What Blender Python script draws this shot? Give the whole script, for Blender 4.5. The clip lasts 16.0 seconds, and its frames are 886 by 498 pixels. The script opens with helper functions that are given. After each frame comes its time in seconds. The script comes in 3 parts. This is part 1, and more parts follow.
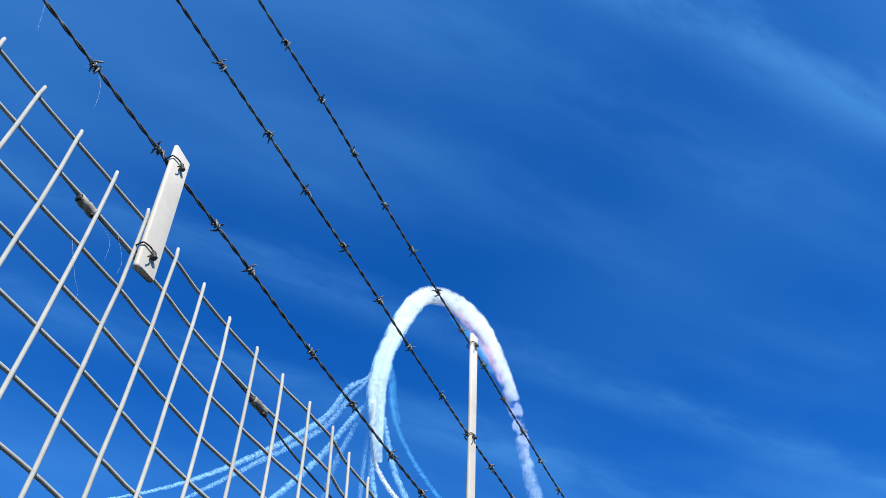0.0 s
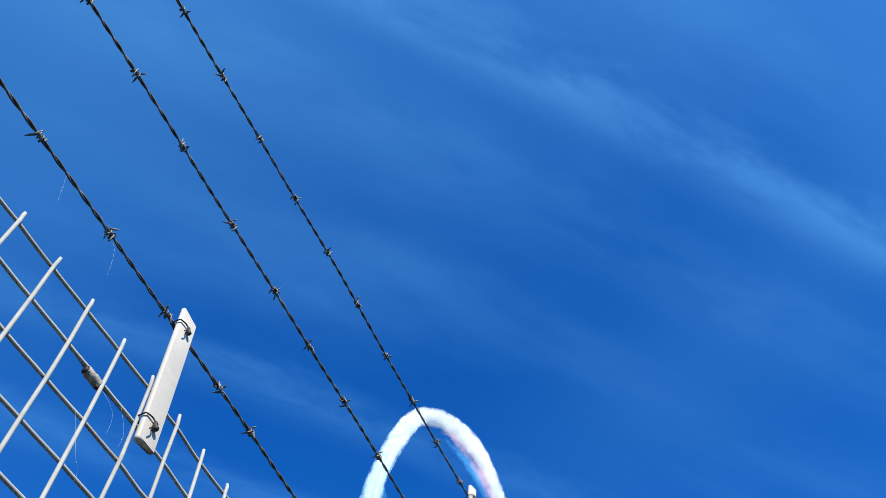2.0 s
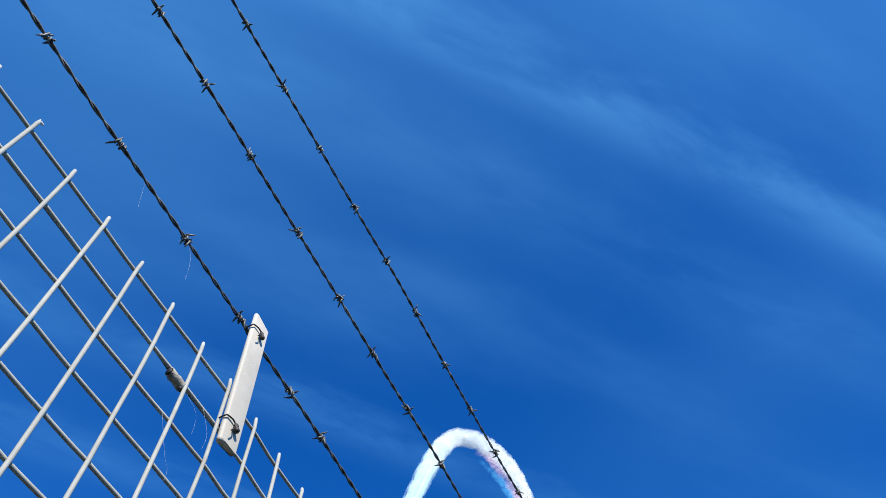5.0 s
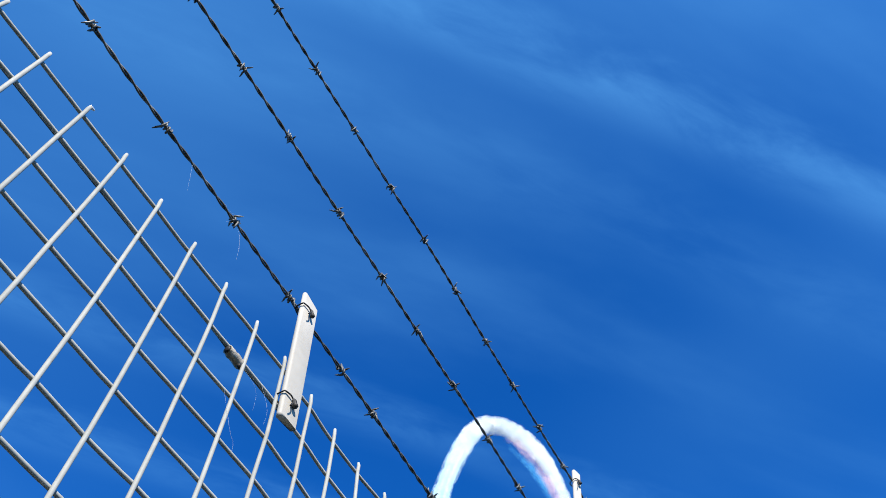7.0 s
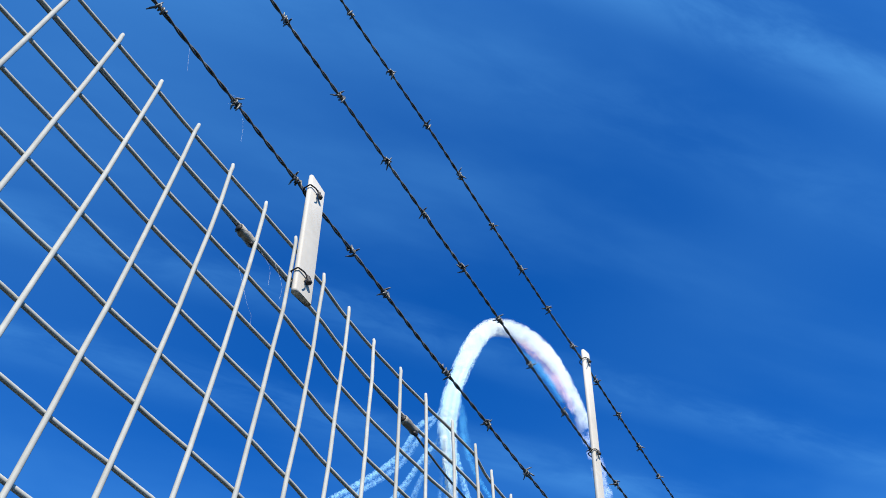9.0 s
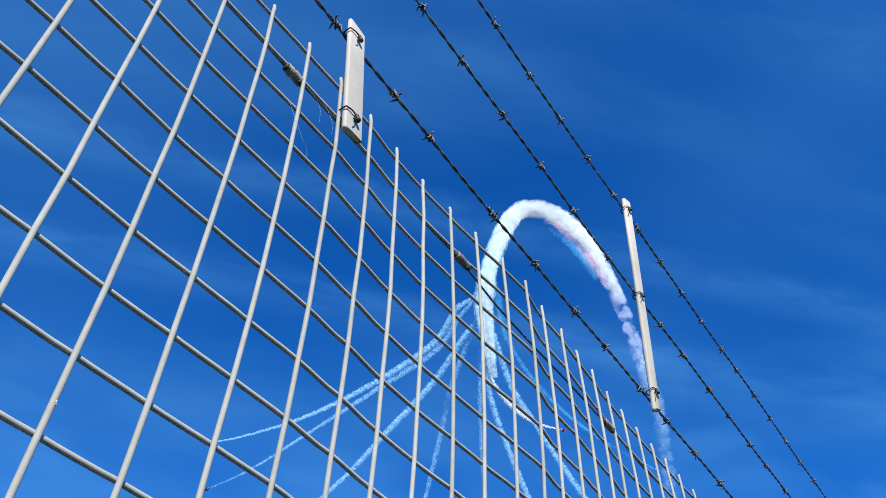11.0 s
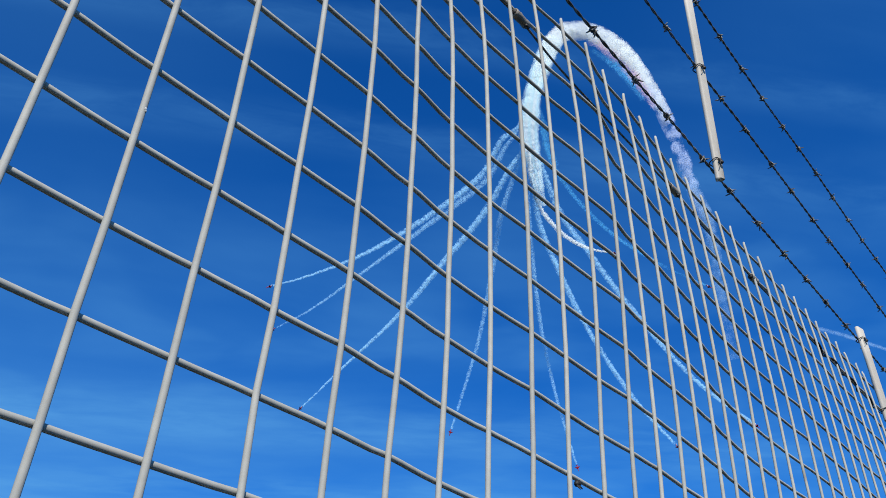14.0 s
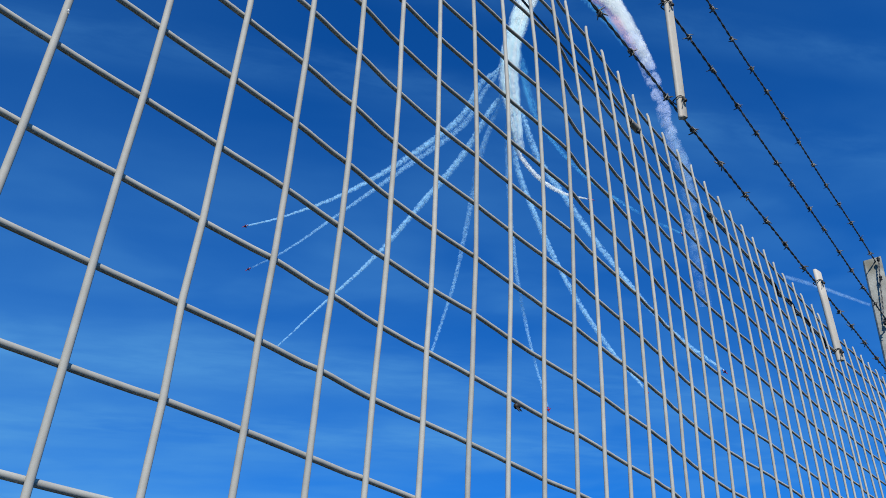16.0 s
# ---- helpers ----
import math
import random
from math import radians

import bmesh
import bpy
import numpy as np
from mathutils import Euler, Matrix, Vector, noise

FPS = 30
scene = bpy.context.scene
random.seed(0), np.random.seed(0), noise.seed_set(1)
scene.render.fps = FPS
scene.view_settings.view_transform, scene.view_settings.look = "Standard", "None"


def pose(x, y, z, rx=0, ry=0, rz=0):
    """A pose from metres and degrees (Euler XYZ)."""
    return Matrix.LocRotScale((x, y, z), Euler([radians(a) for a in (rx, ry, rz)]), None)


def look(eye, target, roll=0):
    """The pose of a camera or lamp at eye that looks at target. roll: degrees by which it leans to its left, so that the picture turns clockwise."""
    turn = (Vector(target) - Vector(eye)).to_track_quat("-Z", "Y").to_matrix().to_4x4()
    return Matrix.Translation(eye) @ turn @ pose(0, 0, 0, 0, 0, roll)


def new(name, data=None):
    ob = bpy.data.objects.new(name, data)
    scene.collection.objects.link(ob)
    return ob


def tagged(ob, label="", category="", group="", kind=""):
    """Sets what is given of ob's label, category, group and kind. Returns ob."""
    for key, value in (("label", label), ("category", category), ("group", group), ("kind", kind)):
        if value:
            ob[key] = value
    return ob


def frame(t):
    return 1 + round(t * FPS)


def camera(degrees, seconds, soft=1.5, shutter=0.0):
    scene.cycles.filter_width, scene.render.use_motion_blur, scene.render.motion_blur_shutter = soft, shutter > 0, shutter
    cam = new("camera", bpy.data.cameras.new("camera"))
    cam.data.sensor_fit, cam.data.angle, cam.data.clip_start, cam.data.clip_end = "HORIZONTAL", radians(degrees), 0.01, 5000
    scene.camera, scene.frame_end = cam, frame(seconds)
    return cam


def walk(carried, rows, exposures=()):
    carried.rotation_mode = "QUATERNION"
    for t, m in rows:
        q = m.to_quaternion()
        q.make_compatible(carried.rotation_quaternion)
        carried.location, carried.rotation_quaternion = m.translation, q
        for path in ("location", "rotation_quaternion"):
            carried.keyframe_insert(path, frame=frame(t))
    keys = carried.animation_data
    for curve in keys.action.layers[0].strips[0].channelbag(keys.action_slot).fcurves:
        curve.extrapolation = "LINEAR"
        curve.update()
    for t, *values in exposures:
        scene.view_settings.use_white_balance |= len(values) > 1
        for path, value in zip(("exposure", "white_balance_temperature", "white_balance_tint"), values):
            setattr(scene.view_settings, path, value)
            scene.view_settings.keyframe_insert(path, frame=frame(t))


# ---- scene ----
LENS = 53.76
cam = camera(LENS, 16.0, soft=0.6)
PATH = [
    (0, -0.3231, -0.4452, 1.649, 143.27, 2.04, -64.69),
    (0.5, -0.3377, -0.4492, 1.658, 145.22, 1.94, -65.3),
    (1, -0.3532, -0.4576, 1.6694, 148.35, 1.83, -65.6),
    (1.5, -0.3636, -0.4595, 1.67, 149.99, 1.66, -65.68),
    (2, -0.3695, -0.4589, 1.6718, 151.06, 1.48, -65.87),
    (2.5, -0.3683, -0.4509, 1.6713, 151.82, 1.3, -66.12),
    (3, -0.3665, -0.4392, 1.6697, 152.13, 1.25, -66.16),
    (3.5, -0.3715, -0.4341, 1.6708, 152.18, 0.83, -65.94),
    (4, -0.3725, -0.4309, 1.6696, 152.34, 0.54, -65.24),
    (4.5, -0.3718, -0.4238, 1.6666, 152.42, 0.22, -64.67),
    (7, -0.3709, -0.3836, 1.6521, 151.7, 0.07, -61.3),
    (7.5, -0.3656, -0.3827, 1.6501, 150.78, 0.29, -60.82),
    (8, -0.3589, -0.3794, 1.644, 149.02, 0.57, -60.27),
    (10.5, -0.3397, -0.3396, 1.6068, 140.4, 1.69, -56.63),
    (11, -0.3344, -0.3322, 1.5912, 138.17, 1.55, -55.48),
    (11.5, -0.3265, -0.3198, 1.5839, 135.88, 1.85, -54.36),
    (12, -0.3204, -0.309, 1.5786, 134.77, 1.95, -53.34),
    (12.5, -0.318, -0.3029, 1.57, 133.11, 1.81, -52.16),
    (13, -0.3106, -0.2907, 1.5603, 130.64, 1.87, -51.35),
    (13.5, -0.3023, -0.2848, 1.5511, 128.88, 2.06, -51.22),
    (14, -0.3041, -0.2834, 1.5402, 127.47, 2.29, -50.67),
    (14.5, -0.2888, -0.2745, 1.539, 126.05, 2.55, -50.73),
    (15, -0.2697, -0.2733, 1.531, 124.31, 2.35, -51.54),
    (15.5, -0.2754, -0.2825, 1.5298, 123.69, 2.26, -52.27),
    (16, -0.2821, -0.2963, 1.5276, 123.67, 2.3, -52.54),
]
EXPOSURES = [(0.0, 0.65), (0.5, 0.67), (1.0, 0.79), (2.0, 0.68), (3.0, 0.5), (4.5, 0.55), (7.5, 0.7), (10.5, 0.53), (12.5, 0.29), (14.0, 0.14), (16.0, 0.05)]
walk(cam, [(t, pose(*p)) for t, *p in PATH], EXPOSURES)

# ---- light: clear sky, sun behind the viewer's back ----
SUN_AZ, SUN_EL = -132.0, 38.0          # degrees, azimuth counted from +x towards +y

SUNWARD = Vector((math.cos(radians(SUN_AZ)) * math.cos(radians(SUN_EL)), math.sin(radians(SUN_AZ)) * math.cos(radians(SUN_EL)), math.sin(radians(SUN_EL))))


def sky_world():
    world = bpy.data.worlds.new("clear_sky")
    scene.world = world
    world.use_nodes = True
    nt = world.node_tree
    nt.nodes.clear()
    N, L = nt.nodes.new, nt.links.new
    out, bg = N("ShaderNodeOutputWorld"), N("ShaderNodeBackground")
    sky = N("ShaderNodeTexSky")
    sky.sky_type, sky.sun_disc = "NISHITA", False
    sky.sun_elevation = radians(SUN_EL)
    sky.sun_rotation = radians(90.0 - SUN_AZ)
    sky.altitude, sky.air_density, sky.dust_density, sky.ozone_density = 100.0, 1.0, 0.05, 4.0
    tint = N("ShaderNodeMix")
    tint.data_type, tint.blend_type = "RGBA", "MULTIPLY"
    tint.inputs[0].default_value = 1.0
    tint.inputs[7].default_value = SKY_TINT
    L(sky.outputs[0], tint.inputs[6])
    # thin cirrus on one high level sheet, drawn out along one wind direction
    tc, xyz, level = N("ShaderNodeTexCoord"), N("ShaderNodeSeparateXYZ"), N("ShaderNodeMath")
    L(tc.outputs["Generated"], xyz.inputs[0])
    level.operation = "MAXIMUM"
    level.inputs[1].default_value = 0.08
    L(xyz.outputs[2], level.inputs[0])

    def plus(a, b, kind="ADD"):
        node = N("ShaderNodeMath")
        node.operation = kind
        for k, value in enumerate((a, b)):
            if isinstance(value, float):
                node.inputs[k].default_value = value
            else:
                L(value, node.inputs[k])
        return node.outputs[0]

    def mapped(value, a, b, c, d, smooth=True):
        node = N("ShaderNodeMapRange")
        node.interpolation_type = "SMOOTHSTEP" if smooth else "LINEAR"
        for k, number in enumerate((a, b, c, d)):
            node.inputs[k + 1].default_value = number
        L(value, node.inputs[0])
        return node.outputs[0]

    def shreds(stretch_across, stretch_along, detail, rough):
        vec, tex = N("ShaderNodeCombineXYZ"), N("ShaderNodeTexNoise")
        L(plus(across, stretch_across, "MULTIPLY"), vec.inputs[0])
        L(plus(along, stretch_along, "MULTIPLY"), vec.inputs[1])
        tex.inputs["Scale"].default_value = 1.0
        tex.inputs["Detail"].default_value, tex.inputs["Roughness"].default_value = detail, rough
        tex.inputs["Distortion"].default_value = 0.35
        L(vec.outputs[0], tex.inputs[0])
        return tex.outputs[0]

    px, py = plus(xyz.outputs[0], level.outputs[0], "DIVIDE"), plus(xyz.outputs[1], level.outputs[0], "DIVIDE")
    across = plus(plus(px, 0.616, "MULTIPLY"), plus(py, 0.787, "MULTIPLY"))
    along = plus(plus(px, -0.787, "MULTIPLY"), plus(py, 0.616, "MULTIPLY"))
    broad, fine = shreds(2.6, 0.9, 5.0, 0.5), shreds(17.0, 5.0, 6.0, 0.6)
    thin = plus(mapped(broad, 0.48, 0.85, 0.0, 0.15), mapped(fine, 0.25, 0.8, 0.75, 1.15), "MULTIPLY")
    wander = plus(plus(broad, -0.5), 0.07, "MULTIPLY")
    drift = plus(plus(fine, -0.5), 0.05, "MULTIPLY")
    total = thin
    for place, width, amount in STREAKS:
        off = plus(plus(plus(across, -place), wander), drift)
        band = mapped(plus(off, 0.0, "ABSOLUTE"), 0.0, width, amount, 0.0)
        total = plus(total, plus(band, mapped(fine, 0.3, 0.72, 0.3, 1.25), "MULTIPLY"))
    # haze towards the horizon, a thin veil overhead
    veil = plus(plus(mapped(xyz.outputs[2], 0.72, 0.2, 0.0, 0.27), mapped(along, -1.4, 0.4, 0.45, 1.35), "MULTIPLY"), plus(mapped(xyz.outputs[2], 0.82, 1.0, 0.0, 0.19), mapped(along, -0.5, 0.4, 0.7, 1.5), "MULTIPLY"))
    total = plus(total, plus(veil, mapped(broad, 0.25, 0.75, 0.3, 1.7, False), "MULTIPLY"))
    clumps = shreds(4.2, 2.6, 3.0, 0.45)
    total = plus(total, plus(mapped(clumps, 0.4, 0.72, 0.0, 0.15), mapped(xyz.outputs[2], 0.72, 0.5, 0.0, 1.0), "MULTIPLY"))
    # brighter sheets of thin cloud past the streaks and along one side
    total = plus(total, plus(mapped(across, 0.16, -0.3, 0.0, 0.34), mapped(along, 0.0, -0.5, 0.35, 1.0), "MULTIPLY"))
    total = plus(total, plus(plus(mapped(along, -0.15, 0.4, 0.0, 0.16), mapped(xyz.outputs[2], 0.65, 0.85, 0.25, 1.0), "MULTIPLY"), plus(mapped(along, -0.4, -0.75, 0.0, 0.08), mapped(xyz.outputs[2], 0.62, 0.8, 0.0, 1.0), "MULTIPLY")))
    both = N("ShaderNodeClamp")
    L(total, both.inputs[0])
    cloud = N("ShaderNodeMix")
    cloud.data_type = "RGBA"
    cloud.inputs[7].default_value = CLOUD
    L(both.outputs[0], cloud.inputs[0])
    L(tint.outputs[2], cloud.inputs[6])
    L(cloud.outputs[2], bg.inputs[0])
    bg.inputs[1].default_value = SKY_STRENGTH
    L(bg.outputs[0], out.inputs[0])


SKY_TINT = (0.075, 0.79, 1.74, 1.0)
SKY_STRENGTH = 0.079
CLOUD = (1.35, 4.6, 9.3, 1.0)
STREAKS = ((0.216, 0.062, 0.2), (0.37, 0.09, 0.06), (0.79, 0.06, 0.12), (1.0, 0.08, 0.12), (2.05, 0.25, 0.16), (2.5, 0.25, 0.16))     # place across the wind, half width, cover
sky_world()
sun = new("sun", bpy.data.lights.new("sun", "SUN"))
sun.data.energy, sun.data.angle, sun.data.color = 5.0, radians(0.5), (1.0, 0.945, 0.85)
sun.matrix_world = look((0, 0, 0), [-a for a in (math.cos(radians(SUN_AZ)) * math.cos(radians(SUN_EL)), math.sin(radians(SUN_AZ)) * math.cos(radians(SUN_EL)), math.sin(radians(SUN_EL)))])


# ---- materials ----
def material(name, base, rough=0.5, metal=0.0, vary=0.15, scale=60.0, stain=None, stain_at=0.6, bump=0.15, bump_scale=400.0, spec=0.5, per_object=0.0):
    """Base colour broken up by grain and by larger stains, with fine relief."""
    m = bpy.data.materials.new(name)
    m.use_nodes = True
    nt = m.node_tree
    N, L = nt.nodes.new, nt.links.new
    b = nt.nodes["Principled BSDF"]
    b.inputs["Metallic"].default_value, b.inputs["Roughness"].default_value = metal, rough
    b.inputs["Specular IOR Level"].default_value = spec
    tc = N("ShaderNodeTexCoord")
    n1, n2 = N("ShaderNodeTexNoise"), N("ShaderNodeTexNoise")
    n1.inputs["Scale"].default_value, n1.inputs["Detail"].default_value = scale, 6.0
    n2.inputs["Scale"].default_value, n2.inputs["Detail"].default_value = scale * 0.18, 4.0
    L(tc.outputs["Object"], n1.inputs[0])
    L(tc.outputs["Object"], n2.inputs[0])
    ramp = N("ShaderNodeValToRGB")
    ramp.color_ramp.elements[0].position, ramp.color_ramp.elements[1].position = 0.3, 0.7
    ramp.color_ramp.elements[0].color = (*[c * (1 - vary) for c in base], 1)
    ramp.color_ramp.elements[1].color = (*[min(1.0, c * (1 + vary)) for c in base], 1)
    L(n1.outputs[0], ramp.inputs[0])
    colour = ramp.outputs[0]
    if stain:
        mr = N("ShaderNodeMapRange")
        mr.inputs[1].default_value, mr.inputs[2].default_value = stain_at, stain_at + 0.12
        L(n2.outputs[0], mr.inputs[0])
        mix = N("ShaderNodeMix")
        mix.data_type = "RGBA"
        mix.inputs[7].default_value = (*stain, 1)
        L(mr.outputs[0], mix.inputs[0])
        L(colour, mix.inputs[6])
        colour = mix.outputs[2]
    if per_object:
        info, mr2 = N("ShaderNodeObjectInfo"), N("ShaderNodeMapRange")
        mr2.inputs[3].default_value, mr2.inputs[4].default_value = 1 - per_object, 1 + per_object
        L(info.outputs["Random"], mr2.inputs[0])
        hs = N("ShaderNodeHueSaturation")
        L(mr2.outputs[0], hs.inputs["Value"])
        L(colour, hs.inputs["Color"])
        colour = hs.outputs[0]
    L(colour, b.inputs["Base Color"])
    rr = N("ShaderNodeMapRange")
    rr.inputs[3].default_value, rr.inputs[4].default_value = max(0.05, rough - 0.12), min(1.0, rough + 0.12)
    L(n2.outputs[0], rr.inputs[0])
    L(rr.outputs[0], b.inputs["Roughness"])
    n3, bp = N("ShaderNodeTexNoise"), N("ShaderNodeBump")
    n3.inputs["Scale"].default_value = bump_scale
    bp.inputs["Strength"].default_value, bp.inputs["Distance"].default_value = bump, 0.001
    L(tc.outputs["Object"], n3.inputs[0])
    L(n3.outputs[0], bp.inputs["Height"])
    L(bp.outputs[0], b.inputs["Normal"])
    return m


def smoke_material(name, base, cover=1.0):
    """Shreds of smoke: normals leaned to the sun stand in for scatter by fine droplets."""
    m = bpy.data.materials.new(name)
    m.use_nodes = True
    nt = m.node_tree
    nt.nodes.clear()
    N, L = nt.nodes.new, nt.links.new
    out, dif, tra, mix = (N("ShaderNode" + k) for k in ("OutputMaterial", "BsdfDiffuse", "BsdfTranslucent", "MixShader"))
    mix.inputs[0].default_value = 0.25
    # shading normal pulled sunward, so shreds look lit whichever way they are turned
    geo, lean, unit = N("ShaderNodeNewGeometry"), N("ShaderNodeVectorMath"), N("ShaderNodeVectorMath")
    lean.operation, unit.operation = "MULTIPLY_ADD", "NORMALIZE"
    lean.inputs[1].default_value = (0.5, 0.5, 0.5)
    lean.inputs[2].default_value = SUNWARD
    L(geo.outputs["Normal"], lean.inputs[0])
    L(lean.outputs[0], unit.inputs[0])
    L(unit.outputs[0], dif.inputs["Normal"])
    tone, ramp = N("ShaderNodeTexNoise"), N("ShaderNodeValToRGB")
    tc = N("ShaderNodeTexCoord")
    tone.inputs["Scale"].default_value, tone.inputs["Detail"].default_value = 0.05, 4.0
    L(tc.outputs["Object"], tone.inputs[0])
    ramp.color_ramp.elements[0].position, ramp.color_ramp.elements[1].position = 0.35, 0.65
    ramp.color_ramp.elements[0].color = (*[c * 0.9 for c in base], 1)
    ramp.color_ramp.elements[1].color = (*base, 1)
    L(tone.outputs[0], ramp.inputs[0])
    L(ramp.outputs[0], dif.inputs[0])
    L(ramp.outputs[0], tra.inputs[0])
    L(dif.outputs[0], mix.inputs[1])
    L(tra.outputs[0], mix.inputs[2])
    if cover < 1.0:
        clear, thin = N("ShaderNodeBsdfTransparent"), N("ShaderNodeMixShader")
        thin.inputs[0].default_value = cover
        L(clear.outputs[0], thin.inputs[1])
        L(mix.outputs[0], thin.inputs[2])
        L(thin.outputs[0], out.inputs[0])
    else:
        L(mix.outputs[0], out.inputs[0])
    return m


CREAM = material("cream_coated_wire", (0.36, 0.36, 0.33), 0.62, 0.0, 0.1, 90.0, (0.24, 0.22, 0.18), 0.66, 0.03, 500.0, 0.15, per_object=0.07)
SLAT = material("ivory_painted_batten", (0.465, 0.435, 0.38), 0.6, 0.0, 0.05, 70.0, (0.33, 0.3, 0.26), 0.7, 0.06, 350.0, 0.2)
BARBED = material("weathered_barbed_steel", (0.1, 0.1, 0.096), 0.5, 0.3, 0.4, 160.0, (0.24, 0.235, 0.22), 0.56, 0.3, 900.0)
TIE = material("dark_annealed_wire", (0.022, 0.02, 0.019), 0.6, 0.3, 0.3, 200.0, None, 0.6, 0.2, 900.0)
RUST = material("rusty_sleeve", (0.33, 0.3, 0.25), 0.75, 0.1, 0.35, 160.0, (0.2, 0.185, 0.165), 0.5, 0.5, 500.0)
GALV = material("weathered_galvanised_steel", (0.225, 0.235, 0.215), 0.6, 0.3, 0.28, 40.0, (0.13, 0.13, 0.1), 0.56, 0.3, 220.0)
GRASS = material("dry_grass", (0.012, 0.016, 0.006), 0.95, 0.0, 0.4, 3.0, (0.024, 0.02, 0.012), 0.55, 0.6, 40.0)
WEB = material("cobweb_silk", (0.52, 0.54, 0.56), 0.4, 0.0, 0.05, 50.0)
RED = material("red_aircraft_paint", (0.45, 0.02, 0.025), 0.35, 0.0, 0.1, 0.4, None, 0.6, 0.05, 3.0)
WHITE = material("white_aircraft_paint", (0.75, 0.75, 0.76), 0.35, 0.0, 0.05, 0.4, None, 0.6, 0.05, 3.0)
SPECK = material("white_paint_drip", (0.6, 0.6, 0.59), 0.4, 0.0, 0.05, 90.0)


# ---- mesh tools ----
def mesh_of(name, verts, faces, mat, smooth=True):
    me = bpy.data.meshes.new(name)
    me.from_pydata([tuple(v) for v in verts], [], faces)
    me.materials.append(mat)
    if smooth:
        me.shade_smooth()
    return me


def part(name, data, parent, label=""):
    ob = new(name, data)
    ob.parent = parent
    return tagged(ob, label) if label else ob


def thing(name, label, category, group="", kind=""):
    return tagged(new(name), label, category, group, kind)


def tube(points, radius, sides=8, cap=True, verts=None, faces=None):
    """A round bar along the points; radius is one number or one for each point."""
    verts = [] if verts is None else verts
    faces = [] if faces is None else faces
    pts = [Vector(p) for p in points]
    n = len(pts)
    rad = [radius] * n if isinstance(radius, (int, float)) else radius
    first = len(verts)
    up = None
    for i, p in enumerate(pts):
        d = (pts[min(i + 1, n - 1)] - pts[max(i - 1, 0)]).normalized()
        if up is None:
            up = d.orthogonal().normalized()
        up = (up - d * up.dot(d)).normalized()
        side = d.cross(up)
        for k in range(sides):
            a = 2 * math.pi * k / sides
            verts.append(p + (up * math.cos(a) + side * math.sin(a)) * rad[i])
    for i in range(n - 1):
        for k in range(sides):
            a, b = first + i * sides + k, first + i * sides + (k + 1) % sides
            faces.append((a, b, b + sides, a + sides))
    if cap:
        faces.append(tuple(first + k for k in reversed(range(sides))))
        faces.append(tuple(first + (n - 1) * sides + k for k in range(sides)))
    return verts, faces


def spline(ctrl, steps):
    """Smooth curve through control tuples of any length."""
    c = [np.array(p, float) for p in ctrl]
    c = [2 * c[0] - c[1]] + c + [2 * c[-1] - c[-2]]
    out = []
    for i in range(1, len(c) - 2):
        for k in range(steps):
            u = k / steps
            out.append(0.5 * (2 * c[i] + (c[i + 1] - c[i - 1]) * u + (2 * c[i - 1] - 5 * c[i] + 4 * c[i + 1] - c[i + 2]) * u * u + (3 * c[i] - c[i - 1] - 3 * c[i + 1] + c[i + 2]) * u ** 3))
    out.append(c[-2])
    return out


def lump(p, q, r0, r1, jag, seed):
    """Closed ragged body between p and q, for blobs and sleeves."""
    rnd = random.Random(seed)
    p, q = Vector(p), Vector(q)
    pts = [p.lerp(q, i / 6) for i in range(7)]
    rad = [(r0 + (r1 - r0) * i / 6) * (0.55 if i in (0, 6) else 1.0) * (1 + rnd.uniform(-jag, jag)) for i in range(7)]
    return tube(pts, rad, 8)


# ---- ground ----
def ground_sheet():
    verts, faces = [(0, 0, 0)], []
    rings = [2, 6, 15, 40, 120, 400, 1500, 4500]
    seg = 48
    for r in rings:
        for k in range(seg):
            a = 2 * math.pi * k / seg
            verts.append((r * math.cos(a), r * math.sin(a), 0.0))
    for k in range(seg):
        faces.append((0, 1 + k, 1 + (k + 1) % seg))
        for j in range(len(rings) - 1):
            a, b = 1 + j * seg + k, 1 + j * seg + (k + 1) % seg
            faces.append((a, a + seg, b + seg, b))
    tagged(new("ground", mesh_of("ground", verts, faces, GRASS, False)), "flat dry grass field under the fence", "ground", kind="structure")


ground_sheet()

# ---- welded mesh fence: x along the fence, y away from the viewer ----
TOP = 2.35                      # height of the uppermost level wire
PITCH, RISE = 0.05, 0.04986     # spacing of upright and level wires
TIP = 0.0131                    # uprights stand above the top level wire
UPRIGHT_R, LEVEL_R = 0.0019, 0.00182
FIRST, LAST = -14, 54
SHIFT = [0.4, 0.4, 0.6, 0.3, 0.2, 0.2, 0.1, 0.1, -1.3, -1.7, -1.1, -1.7, 0.6, -0.2, -0.2, 0.2, -0.6, -0.5, -0.1, 0.0, 0.8, 2.4, 1.7]
BULGE = [-3.9, -3.9, -3.8, -3.2, -4.0, -5.0, -5.4, -2.7, 0.5, 1.2, -0.6, -3.2, -7.4, -9.9, -3.3, -3.0, 0.5, 3.7, 8.2, 10.2, 11.0, 11.8, 11.9]
rng = random.Random(7)
SHIFT_OF = {v: (SHIFT[v + 6] if -6 <= v <= 16 else 1.2 * max(0, v - 15) + rng.uniform(-1.0, 1.0)) / 1000 for v in range(FIRST - 2, LAST + 3)}
BULGE_OF = {v: (BULGE[v + 6] if -6 <= v <= 16 else (-3.9 if v < 0 else (11.0 if v < 29 else 11.0 - 2.2 * (min(v, 40) - 28))) + rng.uniform(-1.5, 1.5)) / 1000 for v in range(FIRST - 2, LAST + 3)}


